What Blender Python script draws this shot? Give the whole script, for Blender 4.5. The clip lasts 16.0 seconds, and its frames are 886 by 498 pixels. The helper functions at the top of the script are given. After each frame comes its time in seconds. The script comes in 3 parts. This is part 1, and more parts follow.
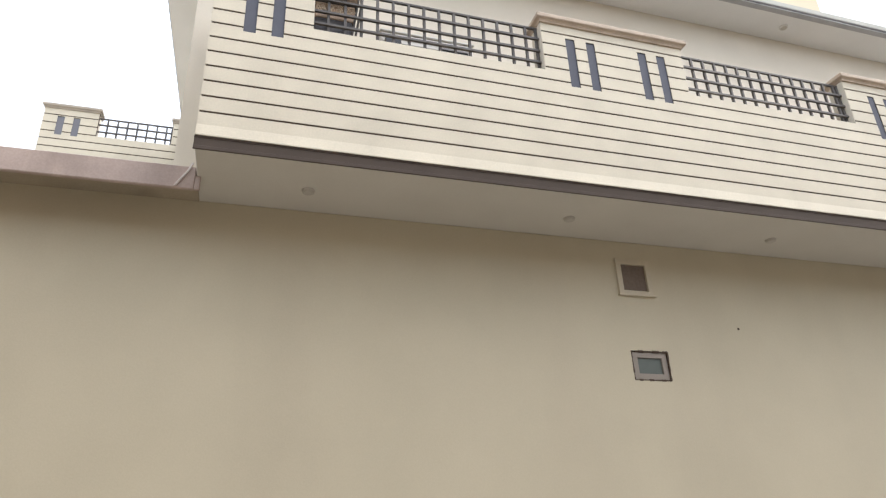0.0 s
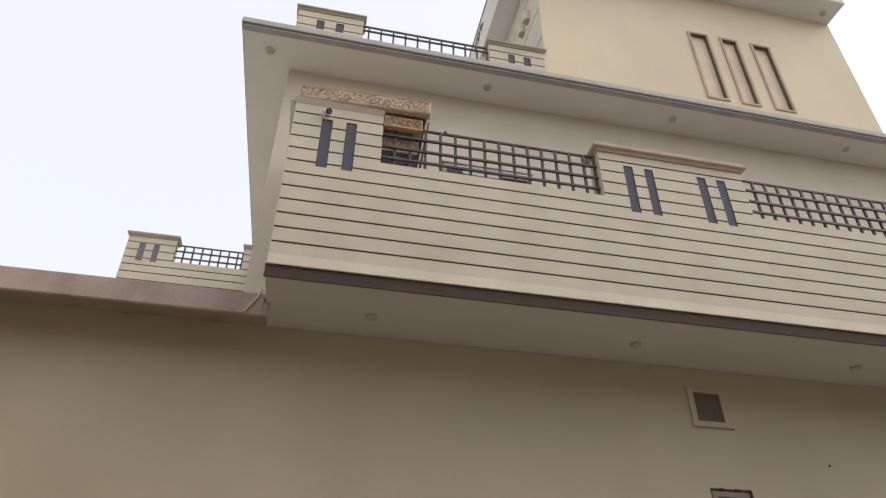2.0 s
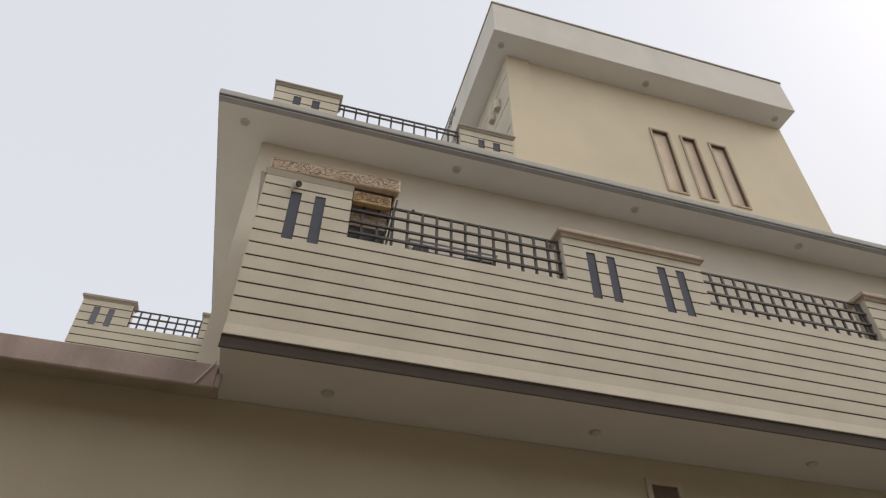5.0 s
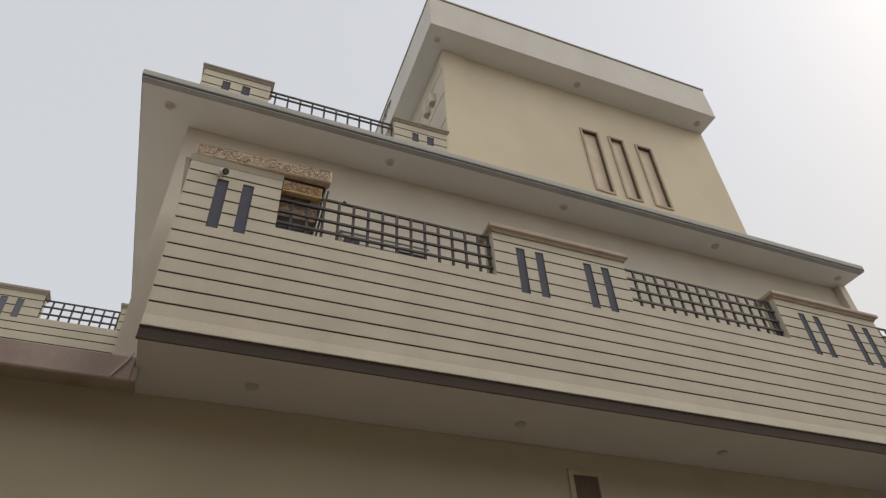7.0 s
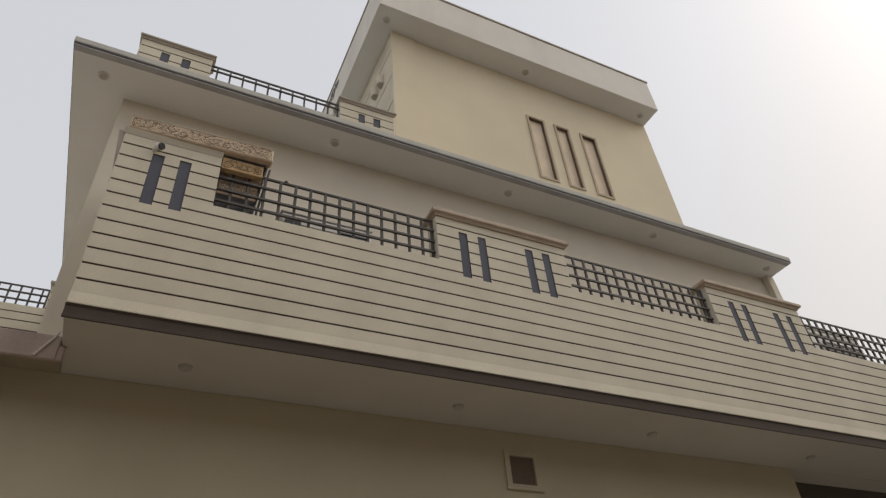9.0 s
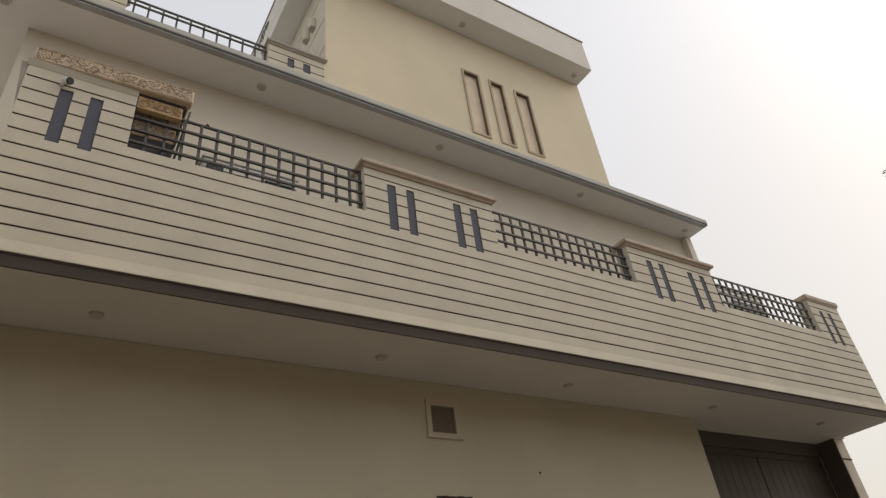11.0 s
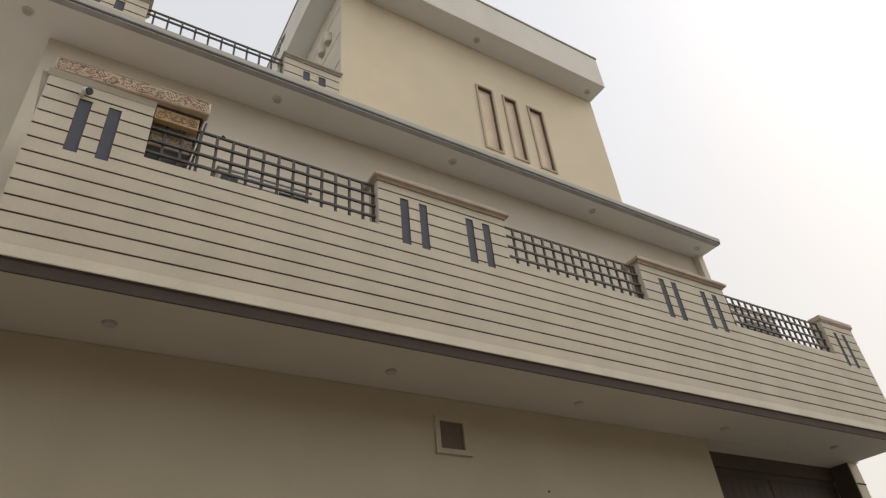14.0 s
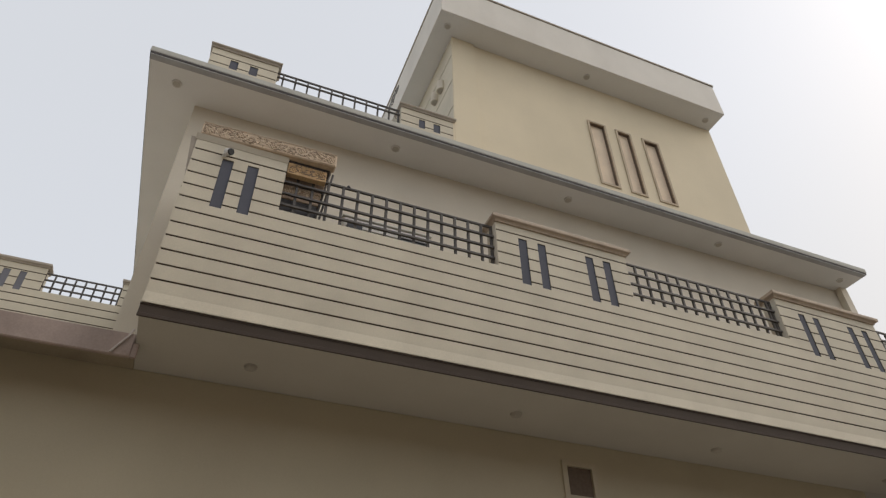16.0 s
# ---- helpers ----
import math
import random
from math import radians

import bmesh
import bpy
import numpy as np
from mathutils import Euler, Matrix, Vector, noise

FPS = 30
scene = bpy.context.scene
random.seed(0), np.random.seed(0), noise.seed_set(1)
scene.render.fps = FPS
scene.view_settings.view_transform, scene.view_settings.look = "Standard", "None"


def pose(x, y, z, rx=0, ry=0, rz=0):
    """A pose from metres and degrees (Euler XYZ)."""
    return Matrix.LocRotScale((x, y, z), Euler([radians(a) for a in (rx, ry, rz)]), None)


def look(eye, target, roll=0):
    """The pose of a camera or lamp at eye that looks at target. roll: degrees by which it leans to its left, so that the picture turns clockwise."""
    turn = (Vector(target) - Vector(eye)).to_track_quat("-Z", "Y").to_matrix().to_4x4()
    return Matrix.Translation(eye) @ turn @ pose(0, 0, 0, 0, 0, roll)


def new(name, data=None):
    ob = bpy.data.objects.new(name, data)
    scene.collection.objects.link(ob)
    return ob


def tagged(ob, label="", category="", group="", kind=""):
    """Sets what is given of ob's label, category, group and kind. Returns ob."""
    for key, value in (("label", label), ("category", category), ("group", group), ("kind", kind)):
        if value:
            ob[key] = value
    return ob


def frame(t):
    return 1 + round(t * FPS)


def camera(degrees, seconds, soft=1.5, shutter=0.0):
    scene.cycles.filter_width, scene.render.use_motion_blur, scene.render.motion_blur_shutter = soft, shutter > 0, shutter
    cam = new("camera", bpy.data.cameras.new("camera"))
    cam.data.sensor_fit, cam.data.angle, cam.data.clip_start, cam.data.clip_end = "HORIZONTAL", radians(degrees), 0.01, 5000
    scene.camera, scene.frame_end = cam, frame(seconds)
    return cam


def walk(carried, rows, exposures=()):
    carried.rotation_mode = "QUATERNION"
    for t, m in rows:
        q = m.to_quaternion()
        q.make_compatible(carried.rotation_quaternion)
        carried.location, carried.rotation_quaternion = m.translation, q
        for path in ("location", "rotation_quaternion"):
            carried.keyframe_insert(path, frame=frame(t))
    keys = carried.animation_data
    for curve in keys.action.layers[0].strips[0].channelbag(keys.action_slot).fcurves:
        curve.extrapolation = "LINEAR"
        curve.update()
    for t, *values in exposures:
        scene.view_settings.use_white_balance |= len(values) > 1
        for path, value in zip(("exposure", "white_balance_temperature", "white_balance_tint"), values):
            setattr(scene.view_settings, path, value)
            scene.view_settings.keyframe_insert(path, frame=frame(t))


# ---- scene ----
cam = camera(68.4, 16.0, 1.28)
PATH = [
    (0, look((-0.039, -4.472, 1.558), (0.5123, -2.7275, 2.3653), -2.29)),
    (0.5, look((-0.050, -4.465, 1.580), (0.4653, -2.7740, 2.5162), -2.02)),
    (1, look((-0.061, -4.491, 1.577), (0.3948, -2.8193, 2.5761), -1.54)),
    (1.5, look((-0.066, -4.473, 1.589), (0.3412, -2.8327, 2.6587), -0.85)),
    (2, look((-0.079, -4.487, 1.607), (0.2635, -2.8715, 2.7345), 0.35)),
    (2.5, look((-0.098, -4.491, 1.607), (0.2210, -2.9044, 2.7815), 0.90)),
    (3, look((-0.098, -4.490, 1.625), (0.2332, -2.9371, 2.8406), 1.03)),
    (3.5, look((-0.100, -4.476, 1.619), (0.2404, -2.9647, 2.8839), 1.44)),
    (4, look((-0.092, -4.481, 1.628), (0.2724, -3.0110, 2.9344), 1.00)),
    (4.2, look((-0.081, -4.496, 1.616), (0.2829, -3.0360, 2.9324), 1.13)),
    (6.3, look((-0.038, -4.495, 1.610), (0.5026, -3.0768, 2.9128), -1.81)),
    (6.5, look((-0.039, -4.488, 1.618), (0.5241, -3.0783, 2.9198), -2.33)),
    (7, look((-0.023, -4.493, 1.611), (0.5761, -3.0957, 2.9107), -3.04)),
    (7.5, look((-0.017, -4.500, 1.609), (0.6125, -3.1091, 2.9007), -3.75)),
    (8, look((0.005, -4.506, 1.603), (0.6700, -3.1205, 2.8828), -4.23)),
    (8.5, look((0.010, -4.505, 1.604), (0.7194, -3.1326, 2.8741), -4.79)),
    (9, look((0.037, -4.517, 1.594), (0.7886, -3.1532, 2.8480), -5.38)),
    (9.5, look((0.047, -4.532, 1.593), (0.8477, -3.1661, 2.8160), -5.95)),
    (10, look((0.075, -4.547, 1.586), (0.9336, -3.1784, 2.7655), -6.61)),
    (10.2, look((0.085, -4.541, 1.580), (0.9611, -3.1773, 2.7513), -6.89)),
    (12.3, look((0.141, -4.554, 1.574), (1.1773, -3.2133, 2.6363), -7.71)),
    (12.5, look((0.136, -4.531, 1.581), (1.1696, -3.1898, 2.6457), -7.80)),
    (13, look((0.126, -4.536, 1.590), (1.1197, -3.1821, 2.6763), -7.60)),
    (13.5, look((0.124, -4.535, 1.598), (1.0971, -3.1884, 2.7115), -7.12)),
    (14, look((0.094, -4.528, 1.596), (1.0165, -3.1859, 2.7571), -6.15)),
    (14.5, look((0.071, -4.490, 1.604), (0.9107, -3.1238, 2.7994), -4.93)),
    (15, look((0.042, -4.496, 1.606), (0.7811, -3.1059, 2.8400), -3.11)),
    (15.5, look((0.019, -4.484, 1.603), (0.6842, -3.0822, 2.8649), -1.76)),
    (16, look((-0.023, -4.498, 1.615), (0.5773, -3.0749, 2.8855), -0.76)),
]
EXPOSURE = [(0, 1.52, 6000, 10), (0.5, 1.26, 6100, 13), (1.0, 0.9, 6300, 13), (1.5, 0.69, 6420, 12), (2.0, 0.63, 6430, 13), (2.5, 0.53, 6450, 12.5), (3.5, 0.42, 6500, 12),
            (4.2, 0.4, 6500, 12), (6.3, 0.15, 6550, 10), (8, 0.1, 6600, 10), (10.2, 0.13, 6650, 11), (12.3, 0.37, 6700, 10), (14, 0.3, 6650, 10), (15, 0.25, 6550, 10), (16, 0.22, 6500, 10)]
walk(cam, PATH, EXPOSURE)

# world: hazy bright overcast sky with a veiled sun
world = bpy.data.worlds.new("hazy_sky")
scene.world = world
world.use_nodes = True
wn, wl = world.node_tree.nodes, world.node_tree.links
bg = wn["Background"]
sky = wn.new("ShaderNodeTexSky")
sky.sky_type = 'NISHITA'
sky.sun_disc = False
sky.sun_elevation, sky.sun_rotation = radians(42), radians(108)
sky.air_density, sky.dust_density, sky.ozone_density = 1.0, 6.0, 1.0
haze = wn.new("ShaderNodeMix")
haze.data_type = 'RGBA'
haze.inputs["Factor"].default_value = 0.66
# the haze is cool and even away from the sun and warmer low on the sunny side
where = wn.new("ShaderNodeTexCoord")
toward = wn.new("ShaderNodeVectorMath")
toward.operation = 'DOT_PRODUCT'
toward.inputs[1].default_value = (0.97, 0.22, -0.10)
wl.new(where.outputs["Generated"], toward.inputs[0])
glow = wn.new("ShaderNodeMapRange")
glow.interpolation_type = 'SMOOTHSTEP'
glow.inputs["From Min"].default_value, glow.inputs["From Max"].default_value = 0.52, 1.0
wl.new(toward.outputs["Value"], glow.inputs["Value"])
veil = wn.new("ShaderNodeMix")
veil.data_type = 'RGBA'
veil.inputs["A"].default_value = (8.3, 8.44, 8.64, 1)
veil.inputs["B"].default_value = (7.9, 7.5, 6.75, 1)
wl.new(glow.outputs["Result"], veil.inputs["Factor"])
wl.new(veil.outputs["Result"], haze.inputs["B"])
wl.new(sky.outputs["Color"], haze.inputs["A"])
wl.new(haze.outputs["Result"], bg.inputs["Color"])
bg.inputs["Strength"].default_value = 0.1
sun_data = bpy.data.lights.new("sun", 'SUN')
sun_data.energy, sun_data.angle, sun_data.color = 0.75, radians(45), (1.0, 0.94, 0.86)
sun = new("sun", sun_data)
sun.matrix_world = look((31, -9, 30), (3, 0, 4))


# ---- materials ----
def material(name, color, rough=0.8, metal=0.0, spread=0.08, scale=3.0, fine=60.0, bump=0.15, dist=0.004, stain=None, stain_amount=0.0, pieces=0.0):
    """Colour with broad stains and fine grain; pieces: how much single pieces differ."""
    m = bpy.data.materials.new(name)
    m.use_nodes = True
    n, l = m.node_tree.nodes, m.node_tree.links
    b = n["Principled BSDF"]
    b.inputs["Roughness"].default_value, b.inputs["Metallic"].default_value = rough, metal
    geo = n.new("ShaderNodeNewGeometry")
    broad, grain = n.new("ShaderNodeTexNoise"), n.new("ShaderNodeTexNoise")
    broad.inputs["Scale"].default_value, broad.inputs["Detail"].default_value = scale, 5
    grain.inputs["Scale"].default_value, grain.inputs["Detail"].default_value = fine, 3
    for t in (broad, grain):
        l.new(geo.outputs["Position"], t.inputs["Vector"])
    def mapped(socket, lo, hi):
        r = n.new("ShaderNodeMapRange")
        r.inputs["From Min"].default_value, r.inputs["From Max"].default_value = 0.3, 0.7
        r.inputs["To Min"].default_value, r.inputs["To Max"].default_value = lo, hi
        l.new(socket, r.inputs["Value"])
        return r.outputs["Result"]
    def times(a, b2):
        t = n.new("ShaderNodeMath")
        t.operation = 'MULTIPLY'
        l.new(a, t.inputs[0]), l.new(b2, t.inputs[1])
        return t.outputs[0]
    value = times(mapped(broad.outputs["Fac"], 1 - spread, 1 + spread), mapped(grain.outputs["Fac"], 1 - spread * 0.5, 1 + spread * 0.5))
    if pieces:
        info = n.new("ShaderNodeObjectInfo")
        r = n.new("ShaderNodeMapRange")
        r.inputs["To Min"].default_value, r.inputs["To Max"].default_value = 1 - pieces, 1 + pieces
        l.new(info.outputs["Random"], r.inputs["Value"])
        value = times(value, r.outputs["Result"])
    tint = n.new("ShaderNodeMix")
    tint.data_type = 'RGBA'
    tint.inputs["A"].default_value = (*color, 1)
    tint.inputs["B"].default_value = (*(stain or color), 1)
    blot = n.new("ShaderNodeTexNoise")
    blot.inputs["Scale"].default_value, blot.inputs["Detail"].default_value = scale * 0.6, 6
    shift = n.new("ShaderNodeMapping")
    shift.inputs["Location"].default_value = (7.3, 2.1, 4.4)
    shift.inputs["Scale"].default_value = (1.6, 1.6, 0.3)
    l.new(geo.outputs["Position"], shift.inputs["Vector"])
    l.new(shift.outputs["Vector"], blot.inputs["Vector"])
    sr = n.new("ShaderNodeMapRange")
    sr.inputs["From Min"].default_value, sr.inputs["From Max"].default_value = 0.5, 0.75
    sr.inputs["To Max"].default_value = stain_amount
    l.new(blot.outputs["Fac"], sr.inputs["Value"])
    l.new(sr.outputs["Result"], tint.inputs["Factor"])
    mul = n.new("ShaderNodeVectorMath")
    mul.operation = 'SCALE'
    l.new(tint.outputs["Result"], mul.inputs[0])
    l.new(value, mul.inputs["Scale"])
    l.new(mul.outputs["Vector"], b.inputs["Base Color"])
    bp = n.new("ShaderNodeBump")
    bp.inputs["Strength"].default_value, bp.inputs["Distance"].default_value = bump, dist
    l.new(grain.outputs["Fac"], bp.inputs["Height"])
    l.new(bp.outputs["Normal"], b.inputs["Normal"])
    return m


def glass(name, color, rough=0.08):
    m = material(name, color, rough, 0.0, 0.05, 2.0, 20.0, 0.02)
    m.node_tree.nodes["Principled BSDF"].inputs["Specular IOR Level"].default_value = 0.4
    return m


# Ground floor tone of the wall paint, kept darker for the shade there.
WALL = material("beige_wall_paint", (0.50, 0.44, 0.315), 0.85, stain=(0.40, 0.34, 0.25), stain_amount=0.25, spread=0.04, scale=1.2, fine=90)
BOARD = material("cream_board_paint", (0.60, 0.54, 0.42), 0.75, stain=(0.53, 0.465, 0.36), stain_amount=0.4, spread=0.08, scale=2.0, fine=70, pieces=0.015)
GROOVE = material("dark_brown_groove", (0.058, 0.036, 0.023), 0.9)
# The same wall paint, yellower and brightened for open sky on the roof storey.
ROOF_LIT_PAINT = material("sky_lit_yellow_cream_paint", (0.70, 0.605, 0.435), 0.85, stain=(0.57, 0.495, 0.355), stain_amount=0.3, spread=0.05, scale=1.0, fine=90)
NICHE_SIDE = material("brown_niche_reveal", (0.15, 0.11, 0.08), 0.85)
PLASTER = material("cream_plaster", (0.64, 0.58, 0.475), 0.85, stain=(0.52, 0.46, 0.37), stain_amount=0.25, spread=0.04, scale=1.5, fine=80)
# Soffit white in two tones: darker for balcony shade, brighter for roof light.
SOFFIT = material("shaded_white_soffit_paint", (0.56, 0.53, 0.47), 0.85, stain=(0.50, 0.47, 0.41), stain_amount=0.3, spread=0.03, scale=1.4)
ROOF_SOFFIT = material("lit_white_roof_soffit_paint", (0.76, 0.755, 0.745), 0.8, stain=(0.68, 0.67, 0.65), stain_amount=0.35, spread=0.03, scale=1.4)
DRIP = material("brown_drip_edge", (0.068, 0.05, 0.038), 0.9, spread=0.1)
EDGE = material("pale_roof_edge", (0.47, 0.46, 0.41), 0.85, spread=0.08)
COPING = material("tan_stone_coping", (0.465, 0.37, 0.28), 0.75, spread=0.1, scale=6, stain=(0.36, 0.27, 0.20), stain_amount=0.5)
COPE2 = material("taupe_parapet_coping", (0.36, 0.31, 0.25), 0.8, spread=0.08)
CARVED = material("carved_sandstone", (0.58, 0.45, 0.32), 0.8, spread=0.15, scale=12, stain=(0.42, 0.29, 0.18), stain_amount=0.5, bump=0.5, dist=0.01)
CARVED_DARK = material("carved_orange_sandstone", (0.52, 0.35, 0.185), 0.8, spread=0.2, scale=14, bump=0.4)
RELIEF = material("dark_carving_grooves", (0.24, 0.175, 0.12), 0.9)
RAISED = material("pale_raised_sandstone", (0.64, 0.52, 0.385), 0.75, spread=0.12, scale=14, stain=(0.5, 0.38, 0.26), stain_amount=0.4)
STONE = material("grey_brown_stone", (0.42, 0.30, 0.205), 0.8, spread=0.2, scale=12)
STONE_DARK = material("dark_grey_stone", (0.05, 0.045, 0.045), 0.6, spread=0.2, scale=12)
IRON = material("dark_grey_iron", (0.090, 0.080, 0.072), 0.6, 0.0, spread=0.15, scale=12)
SLOT = material("blue_grey_slot_paint", (0.095, 0.098, 0.12), 0.85, spread=0.08)
# Slot paint of the far parapet, lightened to paint in the haze over it.
HAZED_SLOT = material("hazed_blue_grey_paint", (0.17, 0.17, 0.19), 0.85, spread=0.08)
BAND = material("pinkish_brown_band", (0.45, 0.355, 0.305), 0.85, spread=0.12, scale=3, stain=(0.22, 0.17, 0.14), stain_amount=0.65)
NICHE = material("pinkish_cream_panel", (0.76, 0.62, 0.46), 0.85)
# Canopy underside: shade is put into the darker base, stains into the blotches.
BAND_UNDER = material("shaded_stained_plaster", (0.35, 0.295, 0.215), 0.9, spread=0.1, scale=2.5, stain=(0.22, 0.175, 0.13), stain_amount=0.6)
NICHE_FRAME = material("weathered_tan_frame", (0.47, 0.38, 0.27), 0.8, stain=(0.36, 0.26, 0.17), stain_amount=0.5, spread=0.1, scale=5)
VENT_FRAME = material("cream_vent_frame", (0.50, 0.435, 0.32), 0.7)
MESH = material("brown_insect_mesh", (0.16, 0.12, 0.092), 0.9, spread=0.12, scale=30, fine=400, bump=0.5)
ALU = material("taupe_window_frame", (0.25, 0.21, 0.17), 0.6)
PANE = glass("green_grey_glass", (0.12, 0.135, 0.12), 0.25)
WHITE = material("white_plastic", (0.7, 0.68, 0.64), 0.4, spread=0.03)
BLACK = material("black_plastic", (0.02, 0.02, 0.022), 0.35)
# Gate colour, also used where the recess lies in shade.
GATE_AND_SHADE = material("dark_brown_gate_and_shade", (0.075, 0.056, 0.041), 0.6, spread=0.14)
GROUND = material("dusty_street", (0.25, 0.23, 0.20), 0.95, spread=0.15, scale=0.6, fine=25, stain=(0.21, 0.195, 0.17), stain_amount=0.6)
LEAF = material("grey_green_leaf", (0.13, 0.13, 0.095), 0.7, spread=0.3, scale=8)
BARK = material("grey_bark", (0.14, 0.11, 0.085), 0.95, spread=0.25, scale=10)
CLEAR = material("frosted_lamp_lens", (0.44, 0.41, 0.36), 0.35)
RIM = material("dull_lamp_rim", (0.42, 0.39, 0.34), 0.5)
PALE_RIM = material("pale_lamp_rim", (0.60, 0.585, 0.56), 0.5)
CASING = material("off_white_casing", (0.60, 0.575, 0.52), 0.5, spread=0.05, scale=5)
LOUVRE = material("grey_louvre_plastic", (0.20, 0.195, 0.19), 0.5)
FASCIA = material("grey_cream_fascia", (0.71, 0.67, 0.60), 0.85, stain=(0.5, 0.46, 0.4), stain_amount=0.3, spread=0.04, scale=1.5)
# Colour of the two unseen walls that hold back light.
BLOCKER = material("brown_light_blocker", (0.33, 0.28, 0.22), 0.9, spread=0.1)
PIPE = material("pale_pvc_pipe", (0.60, 0.53, 0.48), 0.5)


# ---- helpers for things ----
BASES = {}


def thing(name, base, label, category, group="", kind=""):
    e = new(name)
    e.location = base
    BASES[e.name] = Vector(base)
    return tagged(e, label, category, group, kind)


def home(parent):
    return BASES.get(parent.name, Vector()) if parent else Vector()


def part(name, bm, mat, parent=None, label=""):
    """A bmesh in world metres as one mesh under a thing or a part."""
    if isinstance(bm, bpy.types.Mesh):
        me = bm
    else:
        bmesh.ops.recalc_face_normals(bm, faces=bm.faces)
        me = bpy.data.meshes.new(name)
        bm.to_mesh(me)
        bm.free()
    if not me.materials:
        me.materials.append(mat)
    ob = new(name, me)
    if parent:
        ob.parent = parent
        ob.location = -home(parent)
    if label:
        ob["label"] = label
    return ob


def box(x0, x1, y0, y1, z0, z1, bevel=0.0, bm=None):
    bm = bm or bmesh.new()
    vs = [bm.verts.new((x, y, z)) for x in (x0, x1) for y in (y0, y1) for z in (z0, z1)]
    fs = [bm.faces.new([vs[i] for i in q]) for q in ((0, 1, 3, 2), (4, 6, 7, 5), (0, 4, 5, 1), (2, 3, 7, 6), (0, 2, 6, 4), (1, 5, 7, 3))]
    if bevel:
        edges = list({e for f in fs for e in f.edges})
        bmesh.ops.bevel(bm, geom=edges, offset=bevel, segments=1, affect='EDGES')
    return bm


def tube(points, radius, sides=8, bm=None):
    """A round bar along points, closed at its ends."""
    bm = bm or bmesh.new()
    rings = []
    for i, p in enumerate(points):
        a, b = Vector(points[max(i - 1, 0)]), Vector(points[min(i + 1, len(points) - 1)])
        q = (b - a).to_track_quat("Z", "Y")
        r = radius[i] if isinstance(radius, (list, tuple)) else radius
        rings.append([bm.verts.new(Vector(p) + q @ Vector((r * math.cos(k * math.tau / sides), r * math.sin(k * math.tau / sides), 0))) for k in range(sides)])
    for a, b in zip(rings, rings[1:]):
        for k in range(sides):
            bm.faces.new((a[k], a[(k + 1) % sides], b[(k + 1) % sides], b[k]))
    bm.faces.new(rings[0]), bm.faces.new(rings[-1])
    return bm


def disc(x, y, z0, z1, r0, r1, sides=24, bm=None):
    bm = bm or bmesh.new()
    bottom = [bm.verts.new((x + r0 * math.cos(k * math.tau / sides), y + r0 * math.sin(k * math.tau / sides), z0)) for k in range(sides)]
    top = [bm.verts.new((x + r1 * math.cos(k * math.tau / sides), y + r1 * math.sin(k * math.tau / sides), z1)) for k in range(sides)]
    for k in range(sides):
        bm.faces.new((bottom[k], bottom[(k + 1) % sides], top[(k + 1) % sides], top[k]))
    bm.faces.new(bottom), bm.faces.new(top)
    return bm


# ---- plan in metres ----
Y_WALL = 0.86          # face of the ground floor and upper floor walls
Z_SOFFIT = 4.278       # underside of the balcony
Z_BOARD = 4.392        # lower edge of the boarded front
SILL = 5.605           # top of the parapet under the grilles
Z_PIER = 6.19          # top of the pier boards, under the coping
X_LEFT, X_RIGHT = -0.545, 11.20
PITCH = 0.147
Z_ROOF0, Z_ROOF1 = 7.582, 7.67
Y_ROOF = 0.333
Y_TOP = 0.60           # face of the roof storey and of the roof parapet
Z_TOP0, Z_TOP1 = 10.41, 11.22

# ---- ground and walls ----
tagged(part("ground", box(-600, 600, -600, 600, -0.3, 0.0), GROUND), "dusty grey-brown street ground", "ground", kind="structure")


def pierced(x0, x1, z0, z1, y0, y1, holes):
    """A wall with openings (x0, x1, z0, z1) that go through it, side by side along x or one above another."""
    bm = bmesh.new()
    xs = sorted({x0, x1, *(v for h in holes for v in h[:2])})
    zs = sorted({z0, z1, *(v for h in holes for v in h[2:])})
    grid = {}
    def vert(x, y, z):
        key = (round(x, 4), round(y, 4), round(z, 4))
        if key not in grid:
            grid[key] = bm.verts.new((x, y, z))
        return grid[key]
    def solid(i, j):
        if not (0 <= i < len(xs) - 1 and 0 <= j < len(zs) - 1):
            return False
        cx, cz = (xs[i] + xs[i + 1]) / 2, (zs[j] + zs[j + 1]) / 2
        return not any(h[0] < cx < h[1] and h[2] < cz < h[3] for h in holes)
    for i in range(len(xs) - 1):
        for j in range(len(zs) - 1):
            if not solid(i, j):
                continue
            a, b, c, d = xs[i], xs[i + 1], zs[j], zs[j + 1]
            for y in (y0, y1):
                bm.faces.new([vert(a, y, c), vert(b, y, c), vert(b, y, d), vert(a, y, d)])
            for di, dj, p, q in ((-1, 0, (a, c), (a, d)), (1, 0, (b, c), (b, d)), (0, -1, (a, c), (b, c)), (0, 1, (a, d), (b, d))):
                if not solid(i + di, j + dj):
                    bm.faces.new([vert(p[0], y0, p[1]), vert(q[0], y0, q[1]), vert(q[0], y1, q[1]), vert(p[0], y1, p[1])])
    return bm


VENT = (3.516, 3.798, 3.742, 4.026)
WINDOW = (3.498, 3.897, 2.846, 3.126)
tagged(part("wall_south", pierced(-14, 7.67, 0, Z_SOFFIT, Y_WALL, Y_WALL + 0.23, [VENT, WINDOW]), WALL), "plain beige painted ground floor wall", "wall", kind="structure")
